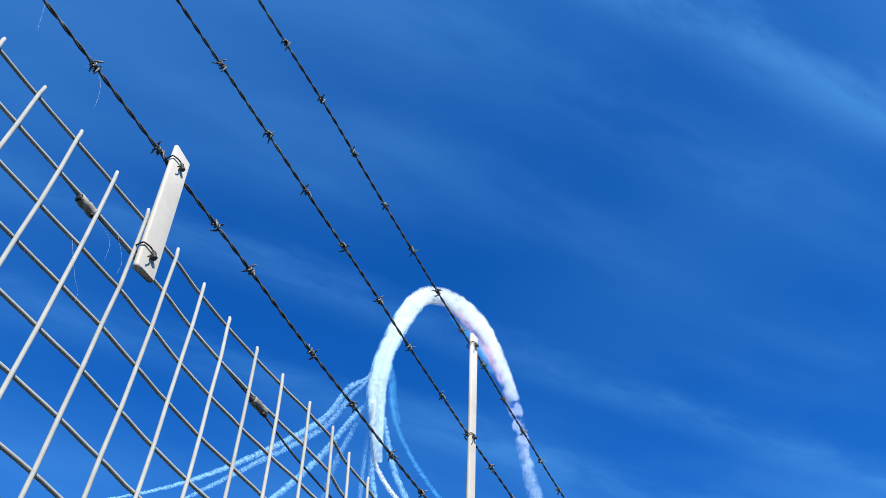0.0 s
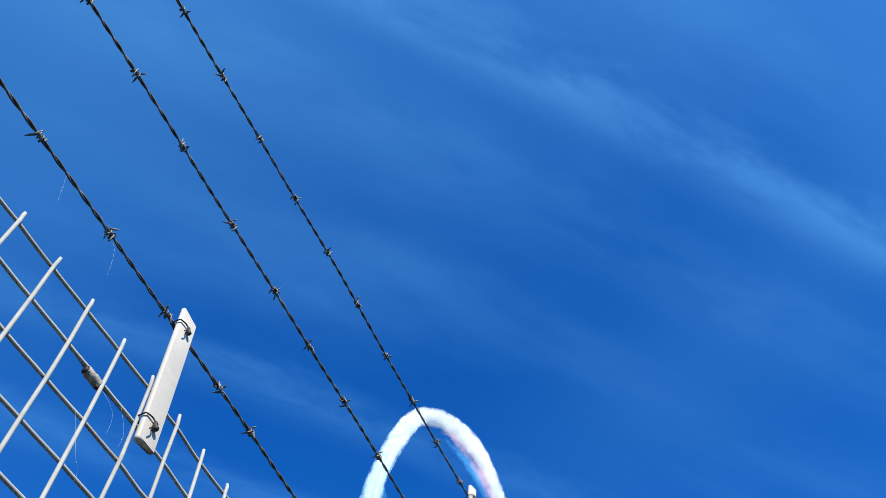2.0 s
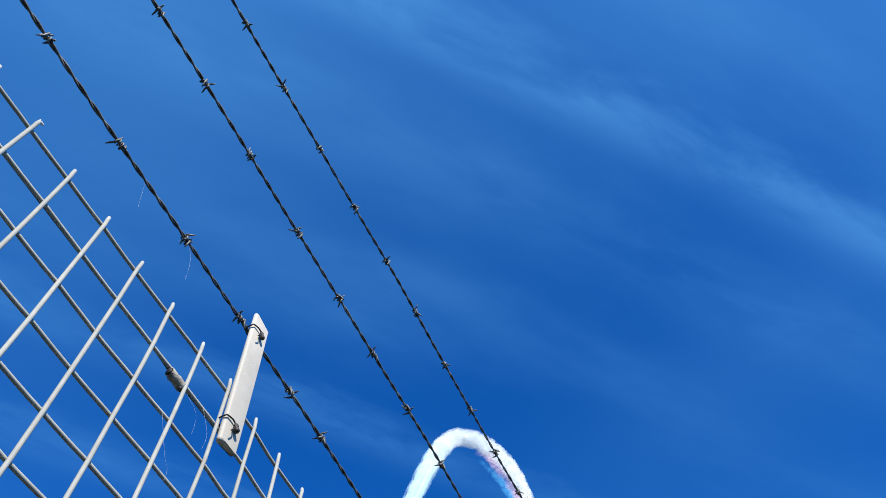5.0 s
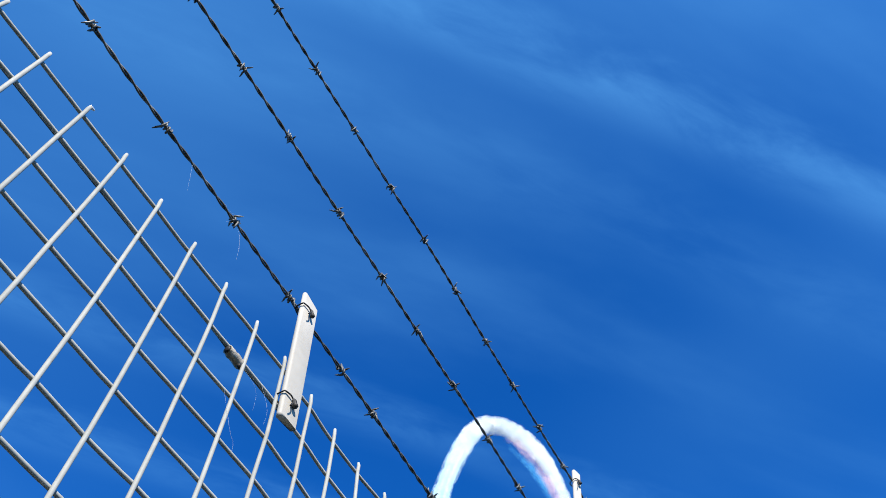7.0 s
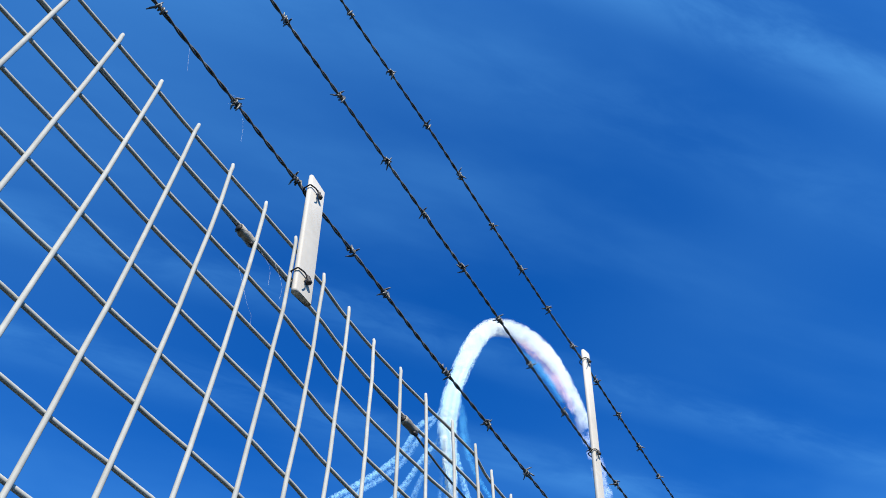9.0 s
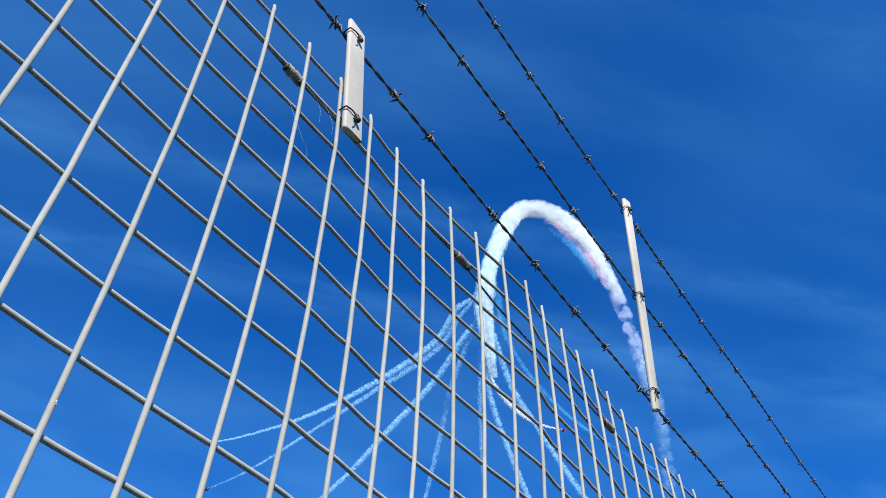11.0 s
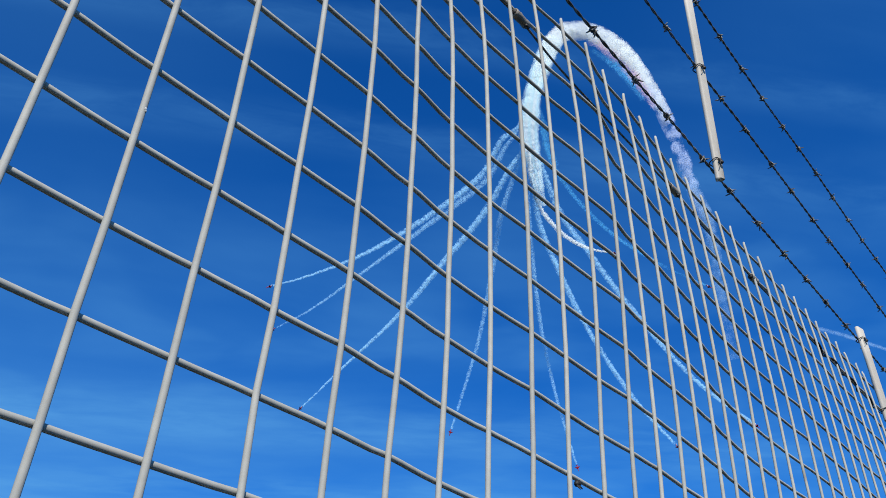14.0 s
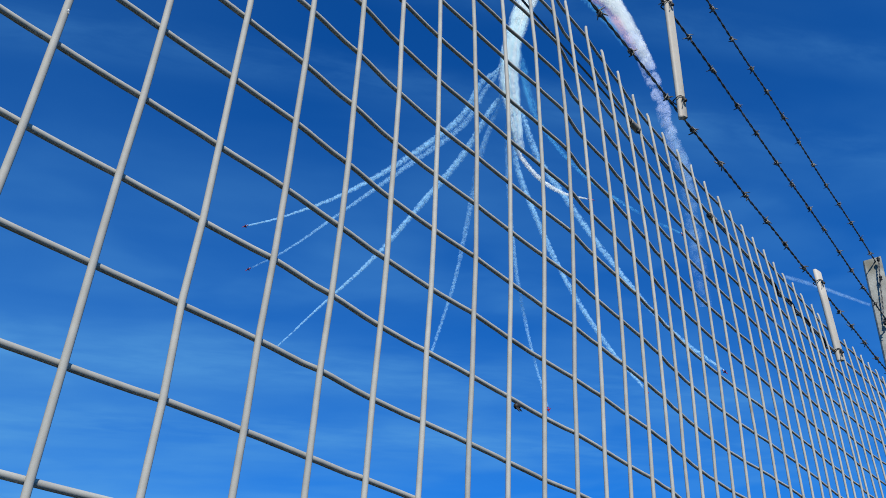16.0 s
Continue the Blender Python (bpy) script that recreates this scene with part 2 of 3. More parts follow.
def belly(drop):
    """The sheet bows away from the viewer below its top edge."""
    u = min(max(drop, 0.0) / 0.4986, 1.55)
    return 0.0223 * u * u, -0.0052 * min(u, 1.2) ** 2


def upright_x(v):
    return v * PITCH + SHIFT_OF[v]


LOWER = {4: 0.0, 5: 0.9, 6: 2.2, 7: 1.2, 8: 1.6, 9: 3.6, 10: 4.4, 11: 7.4, 12: 12.5, 13: 16.5, 14: 19.0, 15: 19.5, 16: 18.0, 17: 15.5, 18: 13.0}      # millimetres, where the creases near the top have died away


def upright_y(v, drop=0.0):
    u = min(max((drop - 0.1) / 0.4, 0.0), 1.0) ** 1.5
    return BULGE_OF[v] * (1 - u) + LOWER.get(v, BULGE_OF[v] * 1000) / 1000 * u


def mesh_fence():
    fence = thing("mesh_fence", "cream coated welded wire mesh fence panel with square openings", "fence")
    for v in range(FIRST, LAST + 1):
        r = random.Random(v * 13 + 1)
        x, y = upright_x(v), upright_y(v)
        lean = {0: -0.003, -1: -0.001}.get(v, r.uniform(-0.0012, 0.0012))
        pts = [(x + lean, y + r.uniform(-0.001, 0.001), TOP + TIP + r.uniform(-0.0015, 0.0015)), (x + lean * 0.85, y, TOP + TIP - 0.006)]
        for k in range(0, 18):
            back, side = belly(RISE * k)
            pts.append((x + side + lean * max(0.0, 0.6 - 0.4 * k) + r.uniform(-0.0004, 0.0004), upright_y(v, RISE * k) + back + r.uniform(-0.0005, 0.0005), TOP - RISE * k))
        back, side = belly(2.0)
        y = upright_y(v, 2.0)
        pts += [(x + side, y + back, 1.2), (x + side, y + back, 0.6), (x + side, y + back, -0.03)]
        verts, faces = tube(pts, [UPRIGHT_R * 0.8] + [UPRIGHT_R] * (len(pts) - 1), 14)
        part("upright_wire", mesh_of("upright_wire", verts, faces, CREAM), fence)
    rows = int(TOP / RISE)
    for k in range(rows + 1):
        r = random.Random(k * 31 + 5)
        z = TOP - RISE * k
        pts = []
        back, side = belly(RISE * k)
        for v in range(FIRST, LAST):
            x0, x1 = upright_x(v), upright_x(v + 1)
            y0, y1 = upright_y(v, RISE * k), upright_y(v + 1, RISE * k)
            h0, h1 = r.uniform(-0.0006, 0.0006), r.uniform(-0.0006, 0.0006)
            for j in range(4):
                u = j / 4
                e = u * u * (3 - 2 * u)
                bow = WAVE * math.sin(math.pi * u)
                pts.append((x0 + (x1 - x0) * u + side, back + y0 + (y1 - y0) * e + UPRIGHT_R + LEVEL_R - 0.0004 + bow, z + h0 * (1 - u)))
        verts, faces = tube(pts, LEVEL_R, 16)
        part("level_wire", mesh_of("level_wire", verts, faces, CREAM), fence)
    drip, f = lump((upright_x(-3) - 0.0047, upright_y(-3) + 0.0185, TOP - 9.64 * RISE), (upright_x(-3) - 0.0037, upright_y(-3) + 0.0195, TOP - 9.68 * RISE), 0.0007, 0.0006, 0.3, 4)
    part("paint_drip", mesh_of("paint_drip", drip, f, SPECK), fence, "small white drip of paint")
    tip = Vector((upright_x(-6), upright_y(-6), TOP + TIP))
    blob, f = lump(tip + Vector((-0.0005, 0.0, -0.0012)), tip + Vector((0.0052, -0.0005, 0.0006)), 0.0021, 0.0011, 0.2, 8)
    part("paint_blob", mesh_of("paint_blob", blob, f, SPECK), fence, "hardened white paint blob on a wire tip")


WAVE = 0.0002
mesh_fence()


# ---- barbed wire ----
def line_y(x, way):
    return float(np.interp(x, [p[0] for p in way], [p[1] for p in way]))


STRAND_R = 0.00112


def barb_mesh(seed, name="barb"):
    """Two short wires wound round the line, each leaving two sharp ends."""
    r = random.Random(seed)
    verts, faces = [], []
    turns, size = 2.2, 0.0029
    pts = []
    for i in range(23):
        a = i / 22 * turns * 2 * math.pi + r.uniform(-0.1, 0.1)
        pts.append((-0.0045 + 0.009 * i / 22, size * math.cos(a), size * math.sin(a)))
    tube(pts, 0.0011, 6, True, verts, faces)
    base = r.uniform(0, math.pi)
    for i in range(4):
        a = base + i * math.pi / 2 + r.uniform(-0.45, 0.45)
        x = -0.004 + 0.008 * (i % 2) + r.uniform(-0.0015, 0.0015)
        ln = r.uniform(0.0075, 0.0105)
        lean = r.uniform(-0.006, 0.006)
        side = Vector((0, -math.sin(a), math.cos(a)))
        rad = Vector((0, math.cos(a), math.sin(a)))
        s = Vector((x, 0, 0)) + rad * 0.0028
        pts = [s - side * 0.003, s + side * 0.003 + Vector((lean * 0.2, 0, 0)), s + side * 0.6 * ln + Vector((lean * 0.6, 0, 0)), s + side * ln + Vector((lean, 0, 0))]
        tube(pts, [0.0012, 0.0012, 0.0011, 0.0005], 6, True, verts, faces)
    return mesh_of(name, verts, faces, BARBED)


BARBS = [barb_mesh(100 + i) for i in range(9)]


def barbed_wire(z0, way, at, seed, label):
    wire = thing("barbed_wire", label, "barbed wire", "three lines of barbed wire")
    r = random.Random(seed)
    ph = [r.uniform(0, 6) for _ in range(6)]

    def centre(x):
        w = 0.0016 * math.sin(x * 9 + ph[0]) + 0.0009 * math.sin(x * 23 + ph[1])
        return Vector((x, line_y(x, way) + 0.0006 * math.sin(x * 11 + ph[2]), z0 + w))
    pitch = 0.042
    xs = np.arange(-0.75, 2.95, 0.0028)
    for s in (0, 1):
        pts = []
        for x in xs:
            a = 2 * math.pi * (x / pitch + 0.12 * math.sin(x * 17 + ph[3])) + s * math.pi
            c = centre(x)
            pts.append((c.x, c.y + STRAND_R * 1.02 * math.cos(a), c.z + STRAND_R * 1.02 * math.sin(a)))
        verts, faces = tube(pts, STRAND_R, 6)
        part("strand", mesh_of("strand", verts, faces, BARBED), wire)
    for i, x in enumerate(at):
        ob = part("barb", BARBS[(i * 4 + seed) % len(BARBS)], wire)
        c, d = centre(x), (centre(x + 0.01) - centre(x - 0.01)).normalized()
        ob.matrix_local = Matrix.Translation(c) @ d.to_track_quat("X", "Z").to_matrix().to_4x4() @ pose(0, 0, 0, r.uniform(0, 360), 0, 0)


LOW = [-0.58, -0.46, -0.35, -0.238, -0.124, -0.021, 0.088, 0.159, 0.302, 0.407, 0.518, 0.613, 0.734, 0.832, 0.944, 1.056, 1.162, 1.266, 1.379, 1.5, 1.617, 1.708, 1.813, 1.92, 2.03, 2.14, 2.25, 2.36, 2.46]
MID = [-0.53, -0.42, -0.314, -0.223, -0.124, -0.01, 0.098, 0.194, 0.299, 0.41, 0.512, 0.634, 0.738, 0.837, 0.939, 1.057, 1.159, 1.275, 1.369, 1.489, 1.592, 1.718, 1.823, 1.928, 2.04, 2.15, 2.26, 2.38]
HIGH = [-0.45, -0.34, -0.239, -0.14, -0.039, 0.063, 0.165, 0.266, 0.374, 0.477, 0.58, 0.682, 0.785, 0.885, 0.989, 1.09, 1.198, 1.289, 1.395, 1.506, 1.615, 1.717, 1.825, 1.936, 2.037, 2.134, 2.24, 2.35]
barbed_wire(TOP + 0.1005, [(-0.75, -0.012), (-0.24, -0.009), (0.1, -0.0025), (0.8, 0.0025), (1.8, 0.0045), (2.9, 0.005)], LOW, 1, "dark weathered twisted barbed wire tied to ivory battens, lowest line")
barbed_wire(TOP + 0.2965, [(-0.75, -0.039), (0.0, -0.038), (0.6, -0.0305), (1.3, -0.027), (1.95, -0.02), (2.9, -0.012)], MID, 2, "dark weathered twisted barbed wire, middle line between battens")
barbed_wire(TOP + 0.491, [(-0.75, -0.059), (0.2, -0.059), (0.7, -0.053), (1.3, -0.049), (2.1, -0.0423), (2.9, -0.036)], HIGH, 3, "dark weathered twisted barbed wire, uppermost line at the batten top")


# ---- battens that carry the barbed wire ----
def slat_profile(width, depth, n=5):
    """Shallow moulding: flat face, rounded lips."""
    pts = []
    r = depth * 0.45
    for cx, cy, a0 in ((width / 2 - r, depth / 2 - r, 0), (-width / 2 + r, depth / 2 - r, 90), (-width / 2 + r, -depth / 2 + r, 180), (width / 2 - r * 0.4, -depth / 2 + r * 0.4, 270)):
        rr = r if a0 != 270 else r * 0.4
        for i in range(n):
            a = radians(a0 + 90 * i / (n - 1))
            pts.append((cx + rr * math.cos(a), cy + rr * math.sin(a)))
    return pts


def slat(bottom, top, width, depth, turn, ties, label, cut=0.003, foot=0.003):
    holder = thing("batten", label, "batten", "battens carrying the barbed wire")
    prof = slat_profile(width, depth)
    b, t = Vector(bottom), Vector(top)
    rot = Matrix.Rotation(radians(turn), 3, "Z")
    verts, faces = [], []
    n = len(prof)
    levels = [0.0, 0.006, 0.3, 0.65, 1.0]
    for j, u in enumerate(levels):
        u = u if j != 1 else 0.004
        c = b.lerp(t, u)
        for px, py in prof:
            s = 0.97 if j in (0, len(levels) - 1) else 1.0
            o = rot @ Vector((px * s, py * s, 0))
            o.z += (-cut * px / width * 2) if j == len(levels) - 1 else (foot * px / width * 2 if j == 0 else 0)
            verts.append(c + o)
    for j in range(len(levels) - 1):
        for k in range(n):
            a, d = j * n + k, j * n + (k + 1) % n
            faces.append((a, d, d + n, a + n))
    faces.append(tuple(reversed(range(n))))
    faces.append(tuple((len(levels) - 1) * n + k for k in range(n)))
    me = mesh_of("batten_body", verts, faces, SLAT)
    me.polygons[len(faces) - 1].use_smooth = me.polygons[len(faces) - 2].use_smooth = False
    part("batten_body", me, holder)
    for i, (u, lean) in enumerate(ties):
        wire_tie(holder, b.lerp(t, u), rot, width, depth, lean, 17 + i)
    return holder


def wire_tie(holder, c, rot, width, depth, lean, seed):
    """Dark wire bound round the batten, ends twisted and folded on its face."""
    r = random.Random(seed)
    w, d = width / 2 + 0.0012, depth / 2 + 0.0012
    ring = [(-w, d), (-w, -d * 0.8), (-w * 0.85, -d), (-w * 0.4, -d - 0.0008), (-w * 0.05, -d - 0.0006)]
    pts = [c + rot @ Vector((x, y, -lean * x + 0.003 * math.sin((x / w + 1) * 2.2))) for x, y in ring]
    back = [c + rot @ Vector((x, y, -lean * x)) for x, y in ((-w, d), (-w * 0.7, d + 0.004), (w * 0.6, d + 0.004), (w, d * 0.2))]
    verts, faces = tube([tuple(p) for p in spline(pts, 4)], 0.0008, 6)
    tube([tuple(p) for p in spline(back, 4)], 0.001, 6, True, verts, faces)
    binding = part("binding", mesh_of("binding", verts, faces, TIE), holder, "dark binding wire")
    k = c + rot @ Vector((-w * 0.1, -d - 0.0015, 0.0022))
    verts, faces = lump(k, k + rot @ Vector((0.004, -0.0008, -0.0095)), 0.0017, 0.0031, 0.25, seed)
    tail = [k, k + rot @ Vector((-0.003, -0.002, -0.004)), k + rot @ Vector((-0.002, -0.0025, -0.009)), k + rot @ Vector((-0.005, -0.002, -0.014 - 0.004 * r.random()))]
    tube([tuple(p) for p in spline(tail, 4)], 0.0007, 5, True, verts, faces)
    part("twisted_end", mesh_of("twisted_end", verts, faces, TIE), binding, "twisted dark wire end")


slat((0.0135, -0.0105, TOP - 0.0715), (0.0035, -0.013, TOP + 0.119), 0.0255, 0.006, 0, ((0.13, 0.15), (0.88, 0.1)), "short ivory painted batten tied between mesh top and barbed wire")
slat((0.761, -0.006, TOP + 0.072), (0.7215, -0.062, TOP + 0.508), 0.0155, 0.008, -22, ((0.075, 0.1), (0.5, 0.1), (0.95, 0.1)), "long ivory painted batten holding three barbed wires apart")
slat((1.473, 0.0085, TOP - 0.072), (1.445, -0.006, TOP + 0.12), 0.017, 0.009, -24, ((0.1, 0.1), (0.87, 0.1)), "short ivory painted batten tied between mesh and low barbed wire")


# ---- steel post ----
def fence_post():
    post = thing("fence_post", "weathered galvanised steel angle post leaning over behind the barbed wire", "post")
    x, y1, y0, th, top = 2.18, -0.012, -0.06, 0.005, TOP + 0.503

    def lean(z):
        return 0.11 * min(max(top - z, 0.0), 0.6)
    prof = [(x, y0), (x + th, y0), (x + th, y1 - th), (x + 0.05, y1 - th), (x + 0.05, y1), (x + 0.003, y1 + 0.001), (x, y1 - 0.002)]
    turn = radians(13.0)
    prof = [(x + (px - x) * math.cos(turn) - (py - y1) * math.sin(turn), y1 + (px - x) * math.sin(turn) + (py - y1) * math.cos(turn)) for px, py in prof]
    n = len(prof)
    levels = (-0.4, 1.0, 2.0, top - 0.6, top - 0.3, top - 0.003, top)
    verts = [(px, py + lean(z), z + (0.05 * (y1 - py) if z == top else 0.0)) for z in levels for px, py in prof]
    faces = [(j * n + k, j * n + (k + 1) % n, (j + 1) * n + (k + 1) % n, (j + 1) * n + k) for j in range(len(levels) - 1) for k in range(n)]
    faces += [tuple(reversed(range(n))), tuple((len(levels) - 1) * n + k for k in range(n))]
    part("angle_bar", mesh_of("angle_bar", verts, faces, GALV, False), post)
    pts = [(x - 0.004, -0.052, TOP + 0.489), (x - 0.006, -0.044, TOP + 0.455), (x - 0.005, -0.031, TOP + 0.4), (x - 0.006, -0.02, TOP + 0.345), (x - 0.004, -0.008, TOP + 0.297)]
    line = spline(pts, 12)
    verts, faces = [], []
    for s in (0, 1):
        tw = [(p[0] + 0.0012 * math.cos(i * 0.9 + s * math.pi), p[1] + 0.0012 * math.sin(i * 0.9 + s * math.pi), p[2]) for i, p in enumerate(line)]
        tube(tw, 0.0012, 6, True, verts, faces)
    stay = part("stay_wire", mesh_of("stay_wire", verts, faces, BARBED), post, "twisted dark stay wire")
    for z, y in ((0.489, -0.05), (0.43, -0.039), (0.297, -0.01)):
        verts, faces = lump((x - 0.005, y, TOP + z - 0.007), (x - 0.007, y - 0.003, TOP + z + 0.007), 0.0042, 0.0038, 0.35, int(z * 100))
        part("wire_knot", mesh_of("wire_knot", verts, faces, TIE), stay, "knot of dark wire")


fence_post()


# ---- tension wire along the second row, with its sleeves ----
def tension_wire():
    line = thing("tension_wire", "dark slack tension wire behind the second mesh row", "wire")
    ctrl = [(-0.7, 0.004, -0.0455), (-0.2, 0.004, -0.0455), (-0.09, 0.0025, -0.047), (-0.06, 0.0005, -0.053), (-0.03, 0.0025, -0.047), (0.05, 0.0045, -0.045), (0.14, 0.0085, -0.045), (0.2, 0.004, -0.053), (0.222, 0.0025, -0.056), (0.3, 0.006, -0.061), (0.39, 0.008, -0.059), (0.48, 0.009, -0.056), (0.584, 0.010, -0.056), (0.63, 0.014, -0.048), (0.7, 0.019, -0.0455), (0.8, 0.018, -0.047), (0.855, 0.015, -0.055), (0.9, 0.018, -0.048), (1.0, 0.018, -0.047), (1.15, 0.015, -0.056), (1.3, 0.015, -0.055), (1.45, 0.014, -0.054), (1.8, -0.002, -0.053), (2.35, -0.008, -0.055)]
    pts = [(p[0], p[1], TOP + p[2]) for p in spline(ctrl, 10)]
    verts, faces = tube(pts, 0.0013, 6)
    part("line", mesh_of("line", verts, faces, BARBED), line)
    # second strand, wound round the row where the wire is doubled
    xs = np.arange(1.1, 1.46, 0.004)
    tw = [(x, 0.0155 + 0.0042 * math.cos(x * 70), TOP - 0.0535 + 0.0042 * math.sin(x * 70)) for x in xs]
    verts, faces = tube(tw, 0.0019, 6)
    part("lashing", mesh_of("lashing", verts, faces, TIE), line, "dark wire lashing wound round the row")
    for i, (a, b, y) in enumerate(((-0.07, -0.049, -0.001), (0.21, 0.234, 0.0025), (0.572, 0.596, 0.010), (0.845, 0.866, 0.015))):
        sleeve(a, b, y, i)


def sleeve(a, b, y, seed):
    ob = thing("wire_sleeve", "small rusty grey sleeve crimped on the mesh wire", "sleeve", "rusty sleeves on the second row")
    r = random.Random(seed + 40)
    rad = 0.0049
    z = TOP - 0.0545
    pts = [(a + (b - a) * i / 8, y, z + r.uniform(-0.0006, 0.0006)) for i in range(9)]
    verts, faces = tube(pts, [rad * (1 + r.uniform(-0.08, 0.08)) for _ in pts], 10, False)
    inner = tube(pts, [rad * 0.78] * 9, 10, False)
    o = len(verts)
    verts += inner[0]
    faces += [tuple(o + k for k in reversed(f)) for f in inner[1]]
    for e in (0, 8):
        for k in range(10):
            q = (e * 10 + k, e * 10 + (k + 1) % 10, o + e * 10 + (k + 1) % 10, o + e * 10 + k)
            faces.append(q if e else tuple(reversed(q)))
    shell = part("shell", mesh_of("shell", verts, faces, RUST), ob)
    # dark lump set in the open end, standing for the shade inside it
    v, f = lump((a - 0.002, y - 0.0005, z - 0.0015), (a + 0.005, y, z), 0.0034, 0.0036, 0.2, seed)
    part("hole_shade", mesh_of("hole_shade", v, f, TIE), shell, "dark lump in place of the shade in the open sleeve end")
    v, f = lump((b - 0.006, y - 0.002, z - 0.0065), (b + 0.001, y - 0.001, z - 0.004), 0.0024, 0.0022, 0.25, seed + 9)
    part("crimp", mesh_of("crimp", v, f, TIE), shell)


tension_wire()


# ---- cobwebs ----
def cobweb(ctrls):
    web = thing("cobweb", "fine pale cobweb threads hanging on the wires", "cobweb")
    for c in ctrls:
        pts = [tuple(p) for p in spline([(x, y, TOP + z) for x, y, z in c], 8)]
        verts, faces = tube(pts, 0.00006, 4)
        part("thread", mesh_of("thread", verts, faces, WEB), web)


cobweb((((-0.118, -0.007, 0.098), (-0.1105, -0.008, 0.085), (-0.106, -0.008, 0.067), (-0.104, -0.008, 0.049)),
        ((-0.143, -0.008, 0.104), (-0.134, -0.008, 0.1036), (-0.127, -0.008, 0.108), (-0.1256, -0.008, 0.094), (-0.133, -0.008, 0.083)),
        ((-0.196, -0.008, 0.1), (-0.1895, -0.008, 0.072), (-0.1855, -0.008, 0.055)),
        ((-0.05, -0.004, -0.058), (-0.035, -0.008, -0.069), (-0.028, -0.008, -0.078), (-0.025, -0.006, -0.095)),
        ((-0.06, -0.002, -0.1), (-0.045, -0.008, -0.141), (-0.037, -0.008, -0.15), (-0.034, -0.006, -0.16)),
        ((-0.022, -0.004, -0.052), (-0.0106, -0.008, -0.078), (-0.009, -0.007, -0.097))))


# ---- dried insect on a level wire ----
def insect_on_wire():
    """Small dark dried insect where a level wire meets an upright."""
    insect = thing("dried_insect", "tiny dark dried insect on a mesh wire", "debris")
    c = Vector((upright_x(5) + 0.008, upright_y(5, 11 * RISE) + belly(11 * RISE)[0] + 0.004, TOP - 11 * RISE + belly(11 * RISE)[1] + 0.001))
    verts, faces = lump(c - Vector((0.003, 0.001, 0)), c + Vector((0.003, -0.001, 0.002)), 0.0026, 0.0018, 0.3, 91)
    r = random.Random(19)
    for _ in range(5):
        d = Vector((r.uniform(-1, 1), r.uniform(-1, 0.2), r.uniform(-1, 1))).normalized()
        tube([c, c + d * 0.004, c + d * 0.006 + Vector((0.001, 0, -0.002))], [0.0006, 0.0005, 0.0003], 5, True, verts, faces)
    part("insect_body", mesh_of("insect_body", verts, faces, TIE), insect)


insect_on_wire()


# ---- display smoke and aircraft, far off ----
FAR = 1600.0
EYE = Vector((-0.3, -0.285, 1.55))


def aloft(az, el, d=FAR):
    az, el = radians(az), radians(el)
    return EYE + Vector((math.cos(el) * math.cos(az), math.cos(el) * math.sin(az), math.sin(el))) * d


FACING = (SUNWARD + (EYE - aloft(25.0, 45.0)).normalized()).normalized()     # shreds turned halfway between sun and viewer, so their seen side is lit


LATTICE = np.random.RandomState(11).rand(32, 32, 32)


def billow(p):
    """Smooth noise from -1 to 1 at the points p, in two octaves."""
    total = np.zeros(len(p))
    for scale, amount in ((1.0, 0.68), (2.3, 0.32)):
        q = p * scale + 5.3 * scale
        i = np.floor(q).astype(int)
        f = q - i
        f = f * f * (3 - 2 * f)
        value = np.zeros(len(p))
        for dx in (0, 1):
            for dy in (0, 1):
                for dz in (0, 1):
                    w = (f[:, 0] if dx else 1 - f[:, 0]) * (f[:, 1] if dy else 1 - f[:, 1]) * (f[:, 2] if dz else 1 - f[:, 2])
                    value += w * LATTICE[(i[:, 0] + dx) % 32, (i[:, 1] + dy) % 32, (i[:, 2] + dz) % 32]
        total += amount * (2 * value - 1)
    return total


